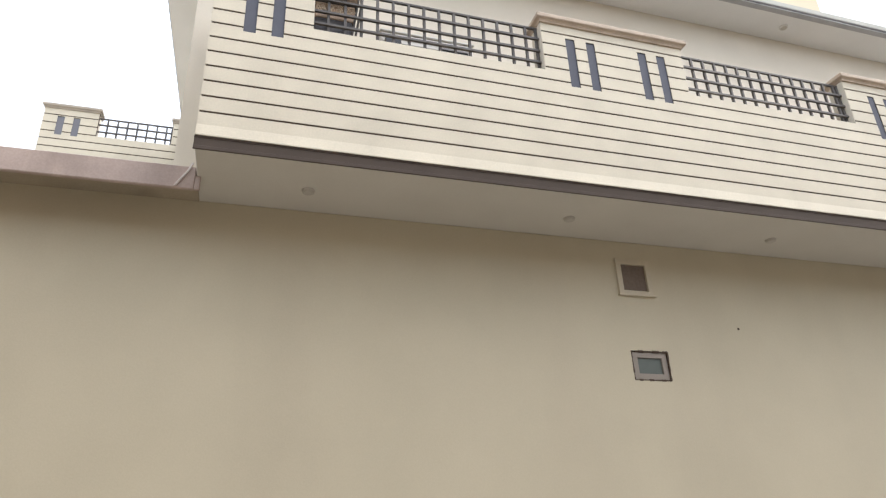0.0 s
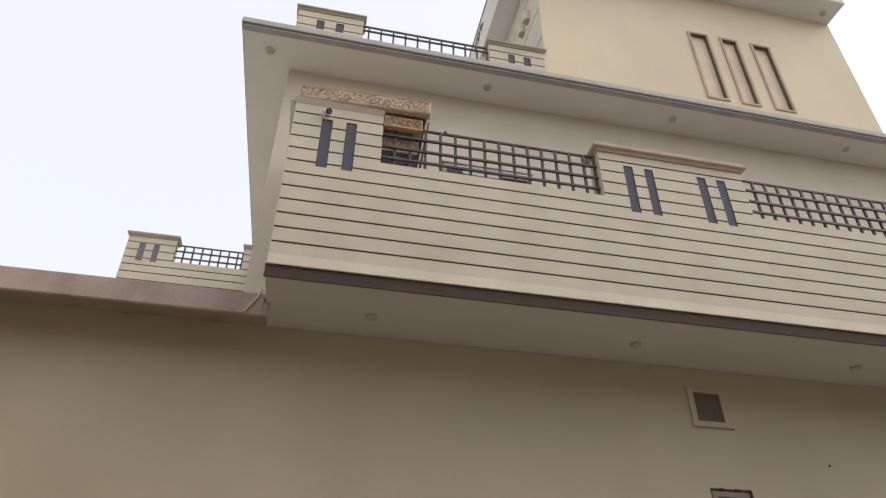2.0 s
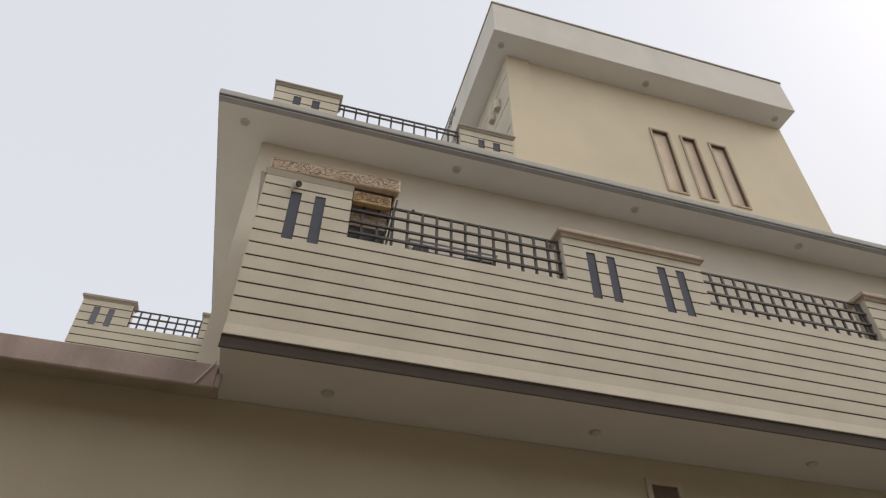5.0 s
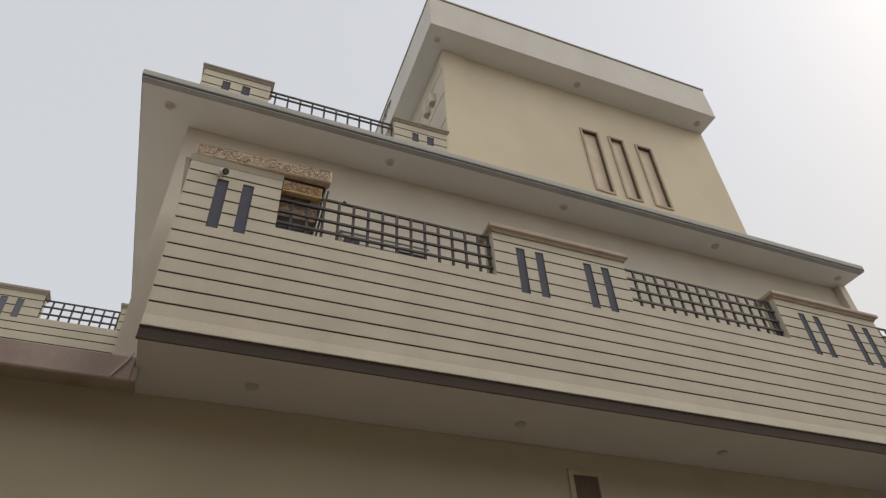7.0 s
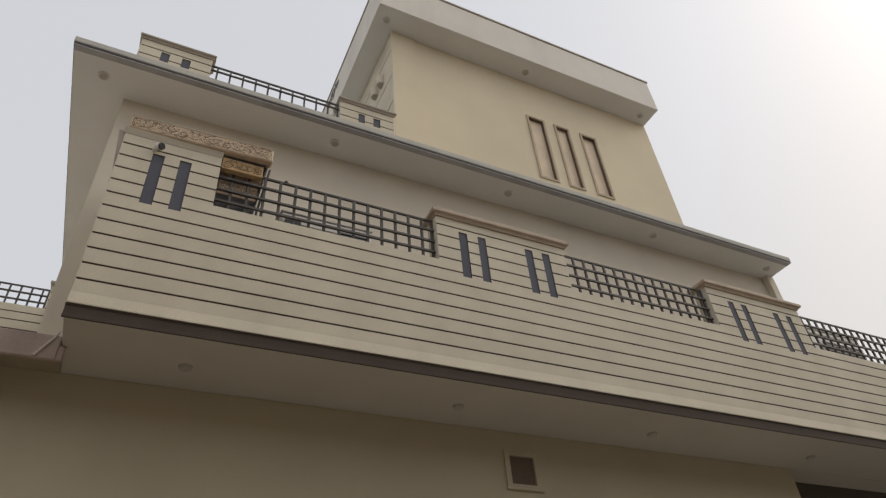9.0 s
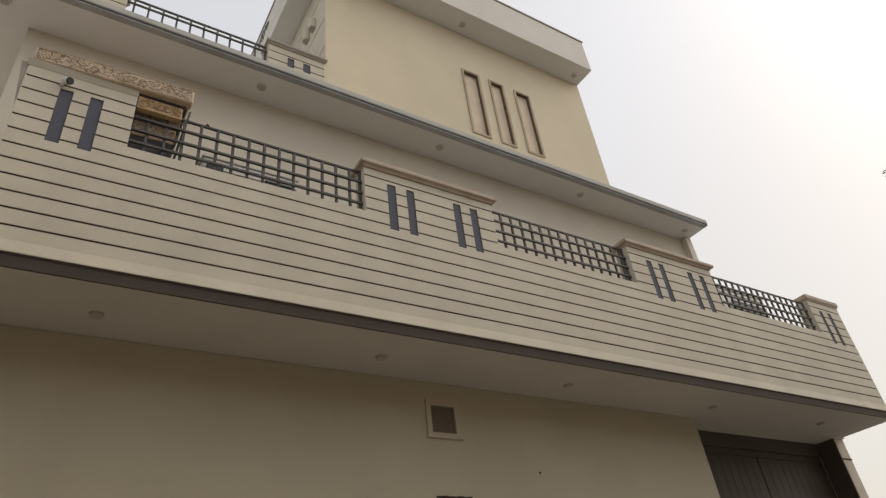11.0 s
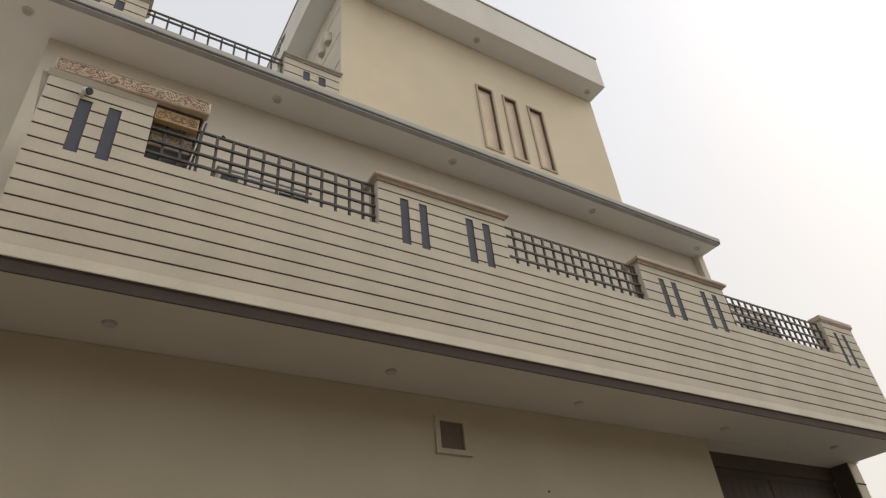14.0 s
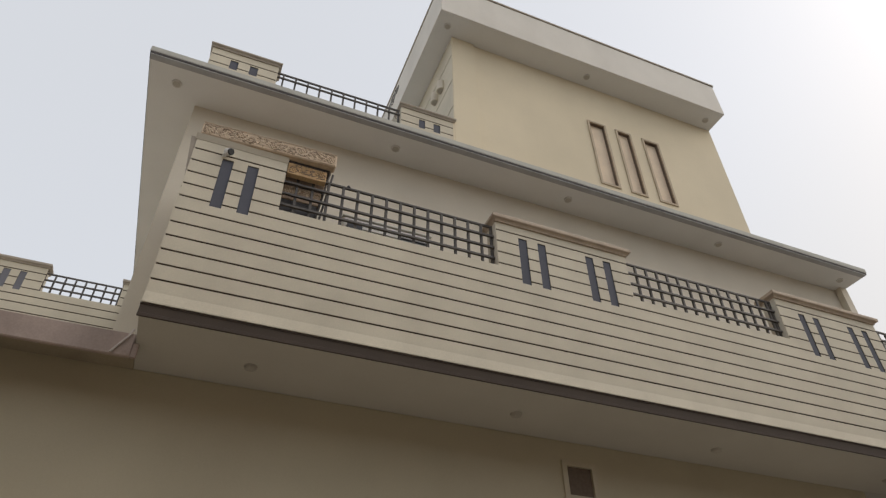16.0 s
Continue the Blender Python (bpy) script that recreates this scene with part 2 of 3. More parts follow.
tagged(part("wall_upper", box(-0.786, 9.0, Y_WALL, Y_WALL + 0.23, Z_SOFFIT + 0.005, Z_ROOF0 - 0.001), PLASTER), "plain beige upper floor wall behind the balcony", "wall", kind="structure")
tagged(part("wall_upper_pier", box(8.93, 9.07, 0.755, Y_WALL - 0.003, Z_SOFFIT + 0.25, Z_ROOF0 - 0.001, 0.004), PLASTER), "plain beige corner pier of the upper wall", "wall pier", kind="structure")
# Unseen wall added behind the camera to cut low light on the house front.
tagged(part("wall_opposite", box(-30, 34, -10.3, -10.0, 0, 7.0), BLOCKER), "unseen plain wall added to block low sky light", "wall", kind="structure")

# Added out of view so that less light reaches the left part of the front.
tagged(part("wall_street_end", box(-6.3, -6.0, -9.999, -0.1, 0, 7.0), BLOCKER), "unseen plain wall added to dim light from the left", "wall", kind="structure")

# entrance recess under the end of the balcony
tagged(part("ceiling", box(7.672, 11.32, Y_WALL + 0.002, 1.4, Z_SOFFIT, Z_SOFFIT + 0.2), SOFFIT), "white entrance recess ceiling in the shaded tone", "ceiling", kind="structure")
tagged(part("wall_recess_side", box(7.45, 7.6695, Y_WALL + 0.2305, 1.4, 0, Z_SOFFIT - 0.001), PLASTER), "beige side wall of the entrance recess", "wall", kind="structure")
# The lintel takes the gate's dark brown to hold the recess shade.
tagged(part("wall_recess_lintel", box(7.67, 11.044, 1.20, 1.4, 4.07, Z_SOFFIT - 0.001), GATE_AND_SHADE), "lintel over the entrance gate, recess shade in its brown", "lintel", kind="structure")
tagged(part("wall_end_column", box(11.07, 11.32, 0.90, 1.4, 0, Z_SOFFIT - 0.001, 0.004), PLASTER), "beige square end column of the entrance recess", "column", kind="structure")
tagged(part("column_band", box(11.072, 11.328, 0.892, 1.2, 3.94, 3.965, 0.004), DRIP), "thin dark band round the end column", "trim", kind="structure")
gate = thing("entrance_gate", (9.4, 1.3, 0), "tall closed dark brown metal gate in the recess", "gate")
part("gate_frame", pierced(7.672, 11.066, 0, 4.068, 1.24, 1.28, [(7.75, 9.36, 0.1, 3.98), (9.38, 10.99, 0.1, 3.98)]), GATE_AND_SHADE, gate)
for x0, x1 in ((7.75, 9.36), (9.38, 10.99)):
    part("gate_leaf", box(x0 + 0.004, x1 - 0.004, 1.25, 1.27, 0.104, 3.976), GATE_AND_SHADE, gate)
    slat = None
    for k in range(9):
        ob = part("slat", slat or box(-0.083, 0.083, -0.003, 0.0, 0.15, 3.93, 0.001), GATE_AND_SHADE, gate)
        slat = ob.data
        ob.location = Vector((x0 + 0.1 + k * (x1 - x0 - 0.2) / 8, 1.2495, 0)) - home(gate)

# Added dark cladding that paints shade on the column's inner side.
part("jamb", box(11.045, 11.0695, 0.905, 1.2195, 0, Z_SOFFIT - 0.002, 0.003), GATE_AND_SHADE, gate, "added dark jamb for the shade on the column side")

# plain walls and floors that close the house behind its front
CLOSING = [("wall_west", (-0.785, -0.56, 1.0905, 11.79, 4.4785, Z_ROOF0 - 0.001), "plain beige side wall of the upper floor"),
           ("wall_east", (8.77, 8.999, 1.0905, 11.79, 4.4785, Z_ROOF0 - 0.001), "plain beige side wall of the upper floor"),
           ("wall_north_upper", (-0.785, 8.999, 11.7905, 11.99, 4.4785, Z_ROOF0 - 0.001), "plain beige back wall of the upper floor"),
           ("wall_west_ground", (-13.999, -13.77, 1.0905, 11.79, 0, 4.278), "plain beige side wall of the ground floor"),
           ("wall_east_ground", (11.09, 11.319, 1.4005, 11.79, 0, 4.278), "plain beige side wall of the ground floor"),
           ("wall_north", (-13.999, 11.319, 11.7905, 11.99, 0, 4.278), "plain beige back wall of the ground floor")]
for name, (a, b, c, d, e, f), text in CLOSING:
    tagged(part(name, box(a, b, c, d, e, f), PLASTER), text, "wall", kind="structure")
floor_bm = box(-0.785, 7.6715, 1.0905, 11.99, 4.279, 4.478)
box(7.672, 11.319, 1.4005, 11.99, 4.279, 4.478, bm=floor_bm)
tagged(part("floor_upper", floor_bm, PLASTER), "plain concrete floor of the upper storey", "floor", kind="structure")

# ---- balcony ----
balcony = thing("balcony", (X_LEFT, Y_WALL, Z_SOFFIT), "long cream balcony with grooved board front and iron grilles", "balcony")
part("slab", box(X_LEFT + 0.01, X_RIGHT + 0.02, 0.012, Y_WALL - 0.002, Z_SOFFIT, Z_SOFFIT + 0.2, 0.004), SOFFIT, balcony, "white soffit slab in the shaded tone")
part("slab_lip", box(X_LEFT - 0.006, X_RIGHT + 0.035, -0.004, 0.0115, Z_SOFFIT - 0.004, Z_SOFFIT + 0.028, 0.004), DRIP, balcony, "brown drip lip")
part("drip_edge", box(X_LEFT - 0.004, X_RIGHT + 0.01, 0.0, 0.0118, Z_SOFFIT + 0.0285, Z_BOARD - 0.0185), DRIP, balcony, "brown drip edge")
part("board_lip", box(X_LEFT - 0.006, X_RIGHT + 0.045, -0.006, 0.0118, Z_BOARD - 0.018, Z_BOARD - 0.001, 0.003), DRIP, balcony, "brown drip lip")
moulding = bmesh.new()
ends = [[moulding.verts.new((x, y, z)) for y, z in ((-0.0006, 4.495), (-0.014, 4.412), (-0.016, 4.405), (-0.016, 4.390), (-0.0065, 4.390), (-0.0006, 4.393))] for x in (X_LEFT, X_RIGHT + 0.045)]
for k in range(6):
    moulding.faces.new((ends[0][k], ends[0][(k + 1) % 6], ends[1][(k + 1) % 6], ends[1][k]))
moulding.faces.new(ends[0]), moulding.faces.new(ends[1])
part("base_moulding", moulding, BOARD, balcony, "splayed cream moulding along the lower edge")
# Added tapered wedge whose dark taupe stands for the shaded gap by the pier.
bracket = bmesh.new()
ends = [[bracket.verts.new((x, y, z)) for x, z in ((X_LEFT - 0.004, 5.72), (X_LEFT - 0.004, 6.235), (X_LEFT - 0.058, 6.235), (X_LEFT - 0.05, 6.16))] for y in (0.012, 0.19)]
for k in range(4):
    bracket.faces.new((ends[0][k], ends[0][(k + 1) % 4], ends[1][(k + 1) % 4], ends[1][k]))
bracket.faces.new(ends[0]), bracket.faces.new(ends[1])
part("side_bracket", bracket, COPE2, balcony, "added taupe wedge for the shaded gap beside the pier")
PIERS = [(X_LEFT, 0.285), (2.475, 4.09), (6.265, 7.94), (10.34, X_RIGHT)]
SLOTS = [(-0.287, -0.187), (-0.06, 0.04), (2.73, 2.832), (2.958, 3.055), (3.545, 3.645), (3.768, 3.868), (6.58, 6.68), (6.815, 6.915), (7.391, 7.491), (7.635, 7.735), (10.565, 10.655), (10.80, 10.895)]
SLOT_Z = (5.452, 6.04)
GAP = 0.0094


def cut(spans, holes):
    out = []
    for a, b in spans:
        for h0, h1 in holes:
            if a < h0 and h1 < b:
                out.append((a, h0))
                a = h1
        out.append((a, b))
    return out


def boarded(parent, x0, x1, y, lines, sill, piers, slots, slot_z, depth=0.2, recess=None):
    """A parapet with grooved courses of boards, piers that rise over its sill, and slots through the boards."""
    z0, top = lines[0], lines[-1]
    bm = bmesh.new()
    e = 0.006
    low = slot_z[0]
    box(x0 + e, x1 - e, y + 0.005, y + 0.075, z0, min(low, sill - e), bm=bm)
    if low < sill:
        for a, b in cut([(x0 + e, x1 - e)], slots):
            box(a, b, y + 0.005, y + 0.075, low, sill - e, bm=bm)
    for p0, p1 in piers:
        if low > sill:
            box(p0 + e, p1 - e, y + 0.005, y + 0.075, sill - e, low, bm=bm)
        for a, b in cut([(p0 + e, p1 - e)], [h for h in slots if p0 < h[0] < p1]):
            box(a, b, y + 0.005, y + 0.075, max(low, sill - e), slot_z[1], bm=bm)
        box(p0 + e, p1 - e, y + 0.005, y + 0.075, slot_z[1], top - 0.002, bm=bm)
    part("groove_backing", bm, GROOVE, parent, "dark brown recessed grooves")
    part("inner_parapet", box(x0 + 0.004, x1 - 0.004, y + 0.0755, y + depth, z0 + 0.1, sill - 0.004), PLASTER, parent)
    for (_, a), (b, _) in zip(piers, piers[1:]):
        part("parapet_top", box(a + 0.002, b - 0.006, y + 0.0056, y + depth + 0.01, sill - 0.0035, sill + 0.004), PLASTER, parent)
    for p0, p1 in piers:
        part("pier_back", box(p0 + 0.003, p1 - 0.003, y + 0.0765, y + depth, sill + 0.0045, top - 0.003), PLASTER, parent)
        part("pier_cheek", box(p0 - 0.004, p0 + 0.003, y + 0.0057, y + depth, sill + 0.0045, top - 0.003), PLASTER, parent, "plain plaster side of a pier")
    for a, b in slots:
        part("slot_panel", box(a - 0.002, b + 0.002, y + 0.010, y + 0.0745, slot_z[0] - 0.002, slot_z[1] + 0.002), recess or SLOT, parent, "blue-grey recessed slot")
    for i, (c0, c1) in enumerate(zip(lines, lines[1:])):
        bands = [(c0 + (GAP if i else 0), c1 - (GAP if i < len(lines) - 2 else 0))]
        for zc in (slot_z[0], sill, slot_z[1]):
            bands = [w for q0, q1 in bands for w in (((q0, zc), (zc, q1)) if q0 + 0.004 < zc < q1 - 0.004 else ((q0, q1),))]
        for q0, q1 in bands:
            mid = (q0 + q1) / 2
            spans = [(x0, x1)] if mid < sill else list(piers)
            if slot_z[0] < mid < slot_z[1]:
                spans = cut(spans, slots)
            for a, b in spans:
                part("board", box(a, b, y, y + 0.0055, q0, q1), BOARD, parent)


LINES = [Z_BOARD] + [4.614 + PITCH * k for k in range(11)] + [Z_PIER + 0.01]
boarded(balcony, X_LEFT, X_RIGHT, 0.0, LINES, SILL, PIERS, SLOTS, SLOT_Z)
part("end_wall", box(X_RIGHT - 0.012, X_RIGHT - 0.002, 0.2005, Y_WALL, Z_SOFFIT + 0.2, SILL), PLASTER, balcony)
part("end_wall", box(X_LEFT + 0.002, X_LEFT + 0.1, 0.2005, Y_WALL - 0.002, Z_SOFFIT + 0.2005, SILL), PLASTER, balcony)


def coping(p0, p1, y, z, parent, mat, label, thick=0.05, out=0.05, depth=0.25):
    """A cap stone with a hollow under its rounded nose, returned at both ends."""
    bm = bmesh.new()
    steps = ((0.25, -0.004), (0.30, 0.008), (0.55, 0.020), (0.95, 0.028), (1.05, 0.036), (1.05, 0.010 + thick * 0.85), (0.93, 0.012 + thick), (0.0, 0.016 + thick))
    rings = []
    for f, h in steps:
        o = out * f
        rings.append([bm.verts.new(c) for c in ((p0 - o, y - o - 0.006, z + h), (p1 + o, y - o - 0.006, z + h), (p1 + o, y + depth, z + h), (p0 - o, y + depth, z + h))])
    for lo, hi in zip(rings, rings[1:]):
        for k in range(4):
            bm.faces.new((lo[k], lo[(k + 1) % 4], hi[(k + 1) % 4], hi[k]))
    bm.faces.new(rings[0]), bm.faces.new(rings[-1])
    return part("pier_coping", bm, mat, parent, label)


for p0, p1 in PIERS[1:]:
    coping(p0, p1, 0.0, Z_PIER, balcony, COPING, "tan stone coping", 0.066 if p1 < 10 else 0.088, 0.05 if p1 < 10 else 0.022, 0.25 if p1 < 10 else 0.17)


# grilles: square bars, upright and lying, between the piers
def grille(x0, x1, y, z0, rails, parent, pitch=0.148, first=0.12, bar=0.0125):
    """Uprights stand on the sill; the highest rail is the part that the other bars hang on."""
    z1 = rails[0]
    top = part("grille", box(x0 + 0.002, x1 - 0.006, y - bar, y + bar, z1 - 0.024, z1, 0.003), IRON, parent, "dark grey square-bar iron grille")
    upright = rail = None
    x = x0 + first
    while x < x1 - 0.06:
        ob = part("bar", upright or box(-bar, bar, -bar, bar, 0, z1 - z0 - 0.0245, 0.002), IRON, top)
        upright = ob.data
        ob.location = (x, y, z0)
        x += pitch
    end = part("bar", upright, IRON, top)
    end.location = (x1 - 0.022, y, z0)
    for z in rails[1:]:
        ob = part("rail", rail or box(x0 + 0.002, x1 - 0.006, -bar, bar, -bar, bar, 0.002), IRON, top)
        rail = ob.data
        ob.location = (0, y - bar * 1.6, z)
    return top


RAILS = (6.175, 6.018, 5.871, 5.732)
grille(PIERS[0][1], PIERS[1][0], 0.08, SILL + 0.004, RAILS, balcony, first=0.13)
grille(PIERS[1][1], PIERS[2][0], 0.08, SILL + 0.004, RAILS, balcony, first=0.178)
grille(PIERS[2][1], PIERS[3][0], 0.08, SILL + 0.004, RAILS, balcony, first=0.14)


# carved stone cap and pedestal at the first pier
def scrolls(x0, x1, y, z0, z1, seed, n, thick=1.0):
    """Curled vines and rosettes cut into the face of the stone."""
    rnd = random.Random(seed)
    bm = bmesh.new()
    h = z1 - z0
    for k in range(n):
        cx, cz = x0 + (k + 0.5) * (x1 - x0) / n, (z0 + z1) / 2 + rnd.uniform(-0.12, 0.12) * h
        turn, way, big = rnd.uniform(0, 6.28), rnd.choice((-1, 1)), rnd.uniform(0.55, 1.15)
        pts = []
        for j in range(13):
            a, r = turn + way * j * 0.62, h * big * (0.42 - 0.028 * j)
            pts.append((min(max(cx + r * math.cos(a) * 1.15, x0 + 0.006), x1 - 0.006), y, min(max(cz + r * math.sin(a), z0 + 0.008), z1 - 0.008)))
        tube(pts, thick * rnd.uniform(0.0025, 0.0042), 5, bm=bm)
        for j in range(6):
            a = rnd.uniform(0, 6.28)
            p = Vector((cx + 0.5 * (x1 - x0) / n * math.cos(a), y, cz + 0.38 * h * math.sin(a)))
            p.x, p.z = min(max(p.x, x0 + 0.02), x1 - 0.02), min(max(p.z, z0 + 0.015), z1 - 0.015)
            q = p + Vector((rnd.uniform(-0.03, 0.03), 0, rnd.uniform(-0.02, 0.02)))
            q.x, q.z = min(max(q.x, x0 + 0.006), x1 - 0.006), min(max(q.z, z0 + 0.008), z1 - 0.008)
            tube([p, (p + q) / 2 + Vector((0, 0, 0.006)), q], [0.0025 * thick, 0.0045 * thick, 0.002 * thick], 5, bm=bm)
    return bm


def vine(x0, x1, y, z0, z1, n, thick):
    """A wavy raised stem with a rosette or a curled leaf in each bend."""
    bm = bmesh.new()
    mid, amp = (z0 + z1) / 2, (z1 - z0) * 0.30
    step = (x1 - x0) / n
    tube([(x0 + step * n * k / (12 * n), y, mid + amp * math.sin(math.pi * k / 12)) for k in range(12 * n + 1)], thick, 6, bm=bm)
    for k in range(n):
        cx, side = x0 + (k + 0.5) * step, -1 if k % 2 == 0 else 1
        cz = mid + side * amp * 0.55
        if k % 3 == 0:
            for j in range(7):
                a = j * math.tau / 6
                ex, ez = (0, 0) if j == 6 else (0.024 * math.cos(a), 0.024 * math.sin(a))
                tube([(cx + ex, y + 0.004, cz + ez), (cx + ex, y - 0.009, cz + ez)], [0.0125, 0.008], 7, bm=bm)
        else:
            for way in (-1, 1):
                pts = []
                for j in range(10):
                    a = math.pi / 2 * side + way * (0.4 + j * 0.55)
                    q = 0.036 - 0.0028 * j
                    pts.append((cx + way * 0.020 + q * math.cos(a), y, min(max(cz + q * math.sin(a), z0 + thick), z1 - thick)))
                tube(pts, [thick * (1.15 - 0.06 * j) for j in range(10)], 5, bm=bm)
        for way in (-1, 1):
            top = mid - side * amp * 0.2
            tube([(cx + way * step * 0.32, y, top), (cx + way * step * 0.42, y - 0.002, top - side * 0.018), (cx + way * step * 0.36, y, top - side * 0.04)], [thick * 0.6, thick * 1.5, thick * 0.4], 5, bm=bm)
    return bm


def turned(bm, x, slope):
    """Swings a piece slightly about the upright line at x."""
    for v in bm.verts:
        v.co.y += slope * (v.co.x - x)
    return bm


SKEW = -0.036
carved = thing("carved_stone_cap", (0.1, 0.2, 6.2), "pale carved sandstone cap slab on the balcony pier", "stone cap")
part("cap_front", turned(box(-0.535, 0.73, -0.058, 0.045, 6.25, 6.408, 0.012), 0.1, SKEW), CARVED, carved)
part("cap_top", box(-0.525, 0.725, 0.08, 0.5, 6.345, 6.396, 0.006), CARVED, carved)
part("cap_carving", turned(vine(-0.515, 0.715, -0.0585, 6.262, 6.396, 13, 0.0055), 0.1, SKEW), RAISED, carved, "raised pale vine and rosette relief")
part("cap_grooves", turned(scrolls(-0.52, 0.715, -0.0585, 6.258, 6.40, 5, 22, 1.0), 0.1, SKEW), RELIEF, carved, "dark carved grooves")
part("cap_rim", turned(box(-0.532, 0.727, -0.066, -0.0582, 6.3995, 6.4065, 0.001), 0.1, SKEW), RAISED, carved, "thin pale rim")
neck = bmesh.new()
rows = [[neck.verts.new((x, y, z)) for y, z in ((-0.034, 6.2515), (-0.003, 6.2015), (0.48, 6.2015), (0.48, 6.3445), (0.085, 6.3445), (0.085, 6.2515))] for x in (-0.56, 0.288)]
for k in range(6):
    neck.faces.new((rows[0][k], rows[0][(k + 1) % 6], rows[1][(k + 1) % 6], rows[1][k]))
neck.faces.new(rows[0]), neck.faces.new(rows[1])
part("cap_neck", neck, PLASTER, carved, "plain sloping plaster neck")

part("cap_frieze", box(0.292, 0.665, 0.0, 0.062, 6.085, 6.225, 0.004), CARVED_DARK, carved, "orange carved frieze")
part("frieze_moulding", box(0.291, 0.69, -0.006, 0.062, 6.2255, 6.2495, 0.003), STONE_DARK, carved, "dark moulding over the frieze")
part("frieze_grooves", scrolls(0.30, 0.658, -0.0005, 6.095, 6.215, 3, 5, 1.6), RELIEF, carved, "dark scroll grooves")
part("frieze_relief", vine(0.30, 0.66, -0.0005, 6.09, 6.22, 4, 0.005), CARVED_DARK, carved, "raised vine")

pedestal = thing("carved_pedestal", (0.5, 0.3, Z_SOFFIT + 0.2), "orange-brown carved sandstone pedestal under the cap", "pedestal")
part("base", box(0.292, 0.635, 0.115, 0.5, Z_SOFFIT + 0.2, 5.86, 0.006), STONE_DARK, pedestal, "dark grey stone base")
part("base_panel", box(0.40, 0.60, 0.108, 0.1148, 5.64, 5.82, 0.004), STONE_DARK, pedestal, "dark sunk panel")
part("lower_shaft", box(0.296, 0.655, 0.112, 0.49, 5.861, 6.04, 0.006), STONE, pedestal, "grey-brown stone shaft")
part("middle_moulding", box(0.294, 0.665, 0.104, 0.49, 6.041, 6.066, 0.006), STONE_DARK, pedestal, "dark moulding")
part("upper_shaft", box(0.294, 0.675, 0.108, 0.49, 6.0665, 6.30, 0.005), STONE, pedestal, "grey-brown stone neck block")
part("neck", box(0.292, 0.70, 0.095, 0.48, 6.3005, 6.3445, 0.004), STONE_DARK, pedestal, "dark moulded neck")
part("shaft_carving", vine(0.305, 0.65, 0.1105, 5.92, 6.03, 5, 0.006), RAISED, pedestal, "pale raised vine")
for dx in (0.0, 0.034):
    tagged(part("drain_pipe", tube([(0.628 + dx, 0.104, Z_SOFFIT + 0.2), (0.632 + dx, 0.104, 5.7), (0.712 + dx, 0.13, 6.34)], 0.011, 10), IRON), "thin dark pipe beside the carved pedestal", "pipe", "pipes")

# ---- low canopy on the wall beside the balcony ----
canopy = thing("canopy", (-6.0, Y_WALL, 4.04), "stained pinkish-brown plaster canopy slab along the wall", "canopy")
part("slab", box(-14, -0.5365, 0.46, Y_WALL - 0.002, 4.272, 4.345), BAND_UNDER, canopy, "stained slab underside, its shade in the dull brown")
part("fascia", box(-14, -0.548, 0.42, 0.4595, 4.155, 4.357, 0.008), BAND, canopy, "pinkish-brown stained fascia")
part("fascia_end", box(-0.5475, -0.506, 0.424, 0.4595, 4.158, Z_SOFFIT - 0.0005, 0.004), BAND, canopy, "short end of the fascia under the balcony")
part("top_screed", box(-14, -0.552, 0.46, Y_WALL - 0.002, 4.3455, 4.355), PLASTER, canopy)
tagged(part("terrace_floor", box(-14, -0.79, Y_WALL - 0.0015, 11.99, Z_SOFFIT + 0.005, Z_SOFFIT + 0.2), PLASTER), "low terrace roof behind the band", "terrace roof", kind="structure")
tagged(part("rain_pipe", tube([(-0.575, 0.41, 4.385), (-0.60, 0.409, 4.32), (-0.69, 0.408, 4.165)], 0.009, 8), PIPE), "thin pale bent rain pipe on the band", "pipe")

# ---- roof slab ----
def eaves(bm):
    """The front edge runs slightly out of line with the wall."""
    for v in bm.verts:
        if v.co.y < 1:
            v.co.y += -0.022 + 0.005 * (v.co.x + 1.3)
    return bm


tagged(part("roof_slab", eaves(box(-1.29, 9.06, Y_ROOF + 0.012, 12, Z_ROOF0, Z_ROOF0 + 0.014)), ROOF_SOFFIT), "pale overhanging roof slab with painted soffit", "roof slab", kind="structure")
tagged(part("roof_lip", eaves(box(-1.303, 9.08, Y_ROOF, 12.01, Z_ROOF0 + 0.036, Z_ROOF1 + 0.028, 0.006)), EDGE), "pale grey roof edge", "roof edge", kind="structure")
# Recessed edge under the lip; its shadow line is put into the dark colour.
drip = box(-1.296, 9.068, Y_ROOF + 0.004, Y_ROOF + 0.0115, Z_ROOF0 + 0.008, Z_ROOF0 + 0.0355)
box(-1.296, -1.2905, Y_ROOF + 0.0116, 12, Z_ROOF0 + 0.004, Z_ROOF0 + 0.0355, bm=drip)
box(9.0605, 9.068, Y_ROOF + 0.0116, 12, Z_ROOF0 + 0.004, Z_ROOF0 + 0.0355, bm=drip)
tagged(part("roof_drip", eaves(drip), material("shadow_line_drip", (0.075, 0.068, 0.064), 0.8)), "drip strip under the roof edge, dark for its shadow line", "drip edge", kind="structure")
# Grey strip that paints the soft shading behind the roof edge.
margin = box(-1.2895, 9.0595, Y_ROOF + 0.0125, Y_ROOF + 0.085, Z_ROOF0 - 0.005, Z_ROOF0 - 0.0005)
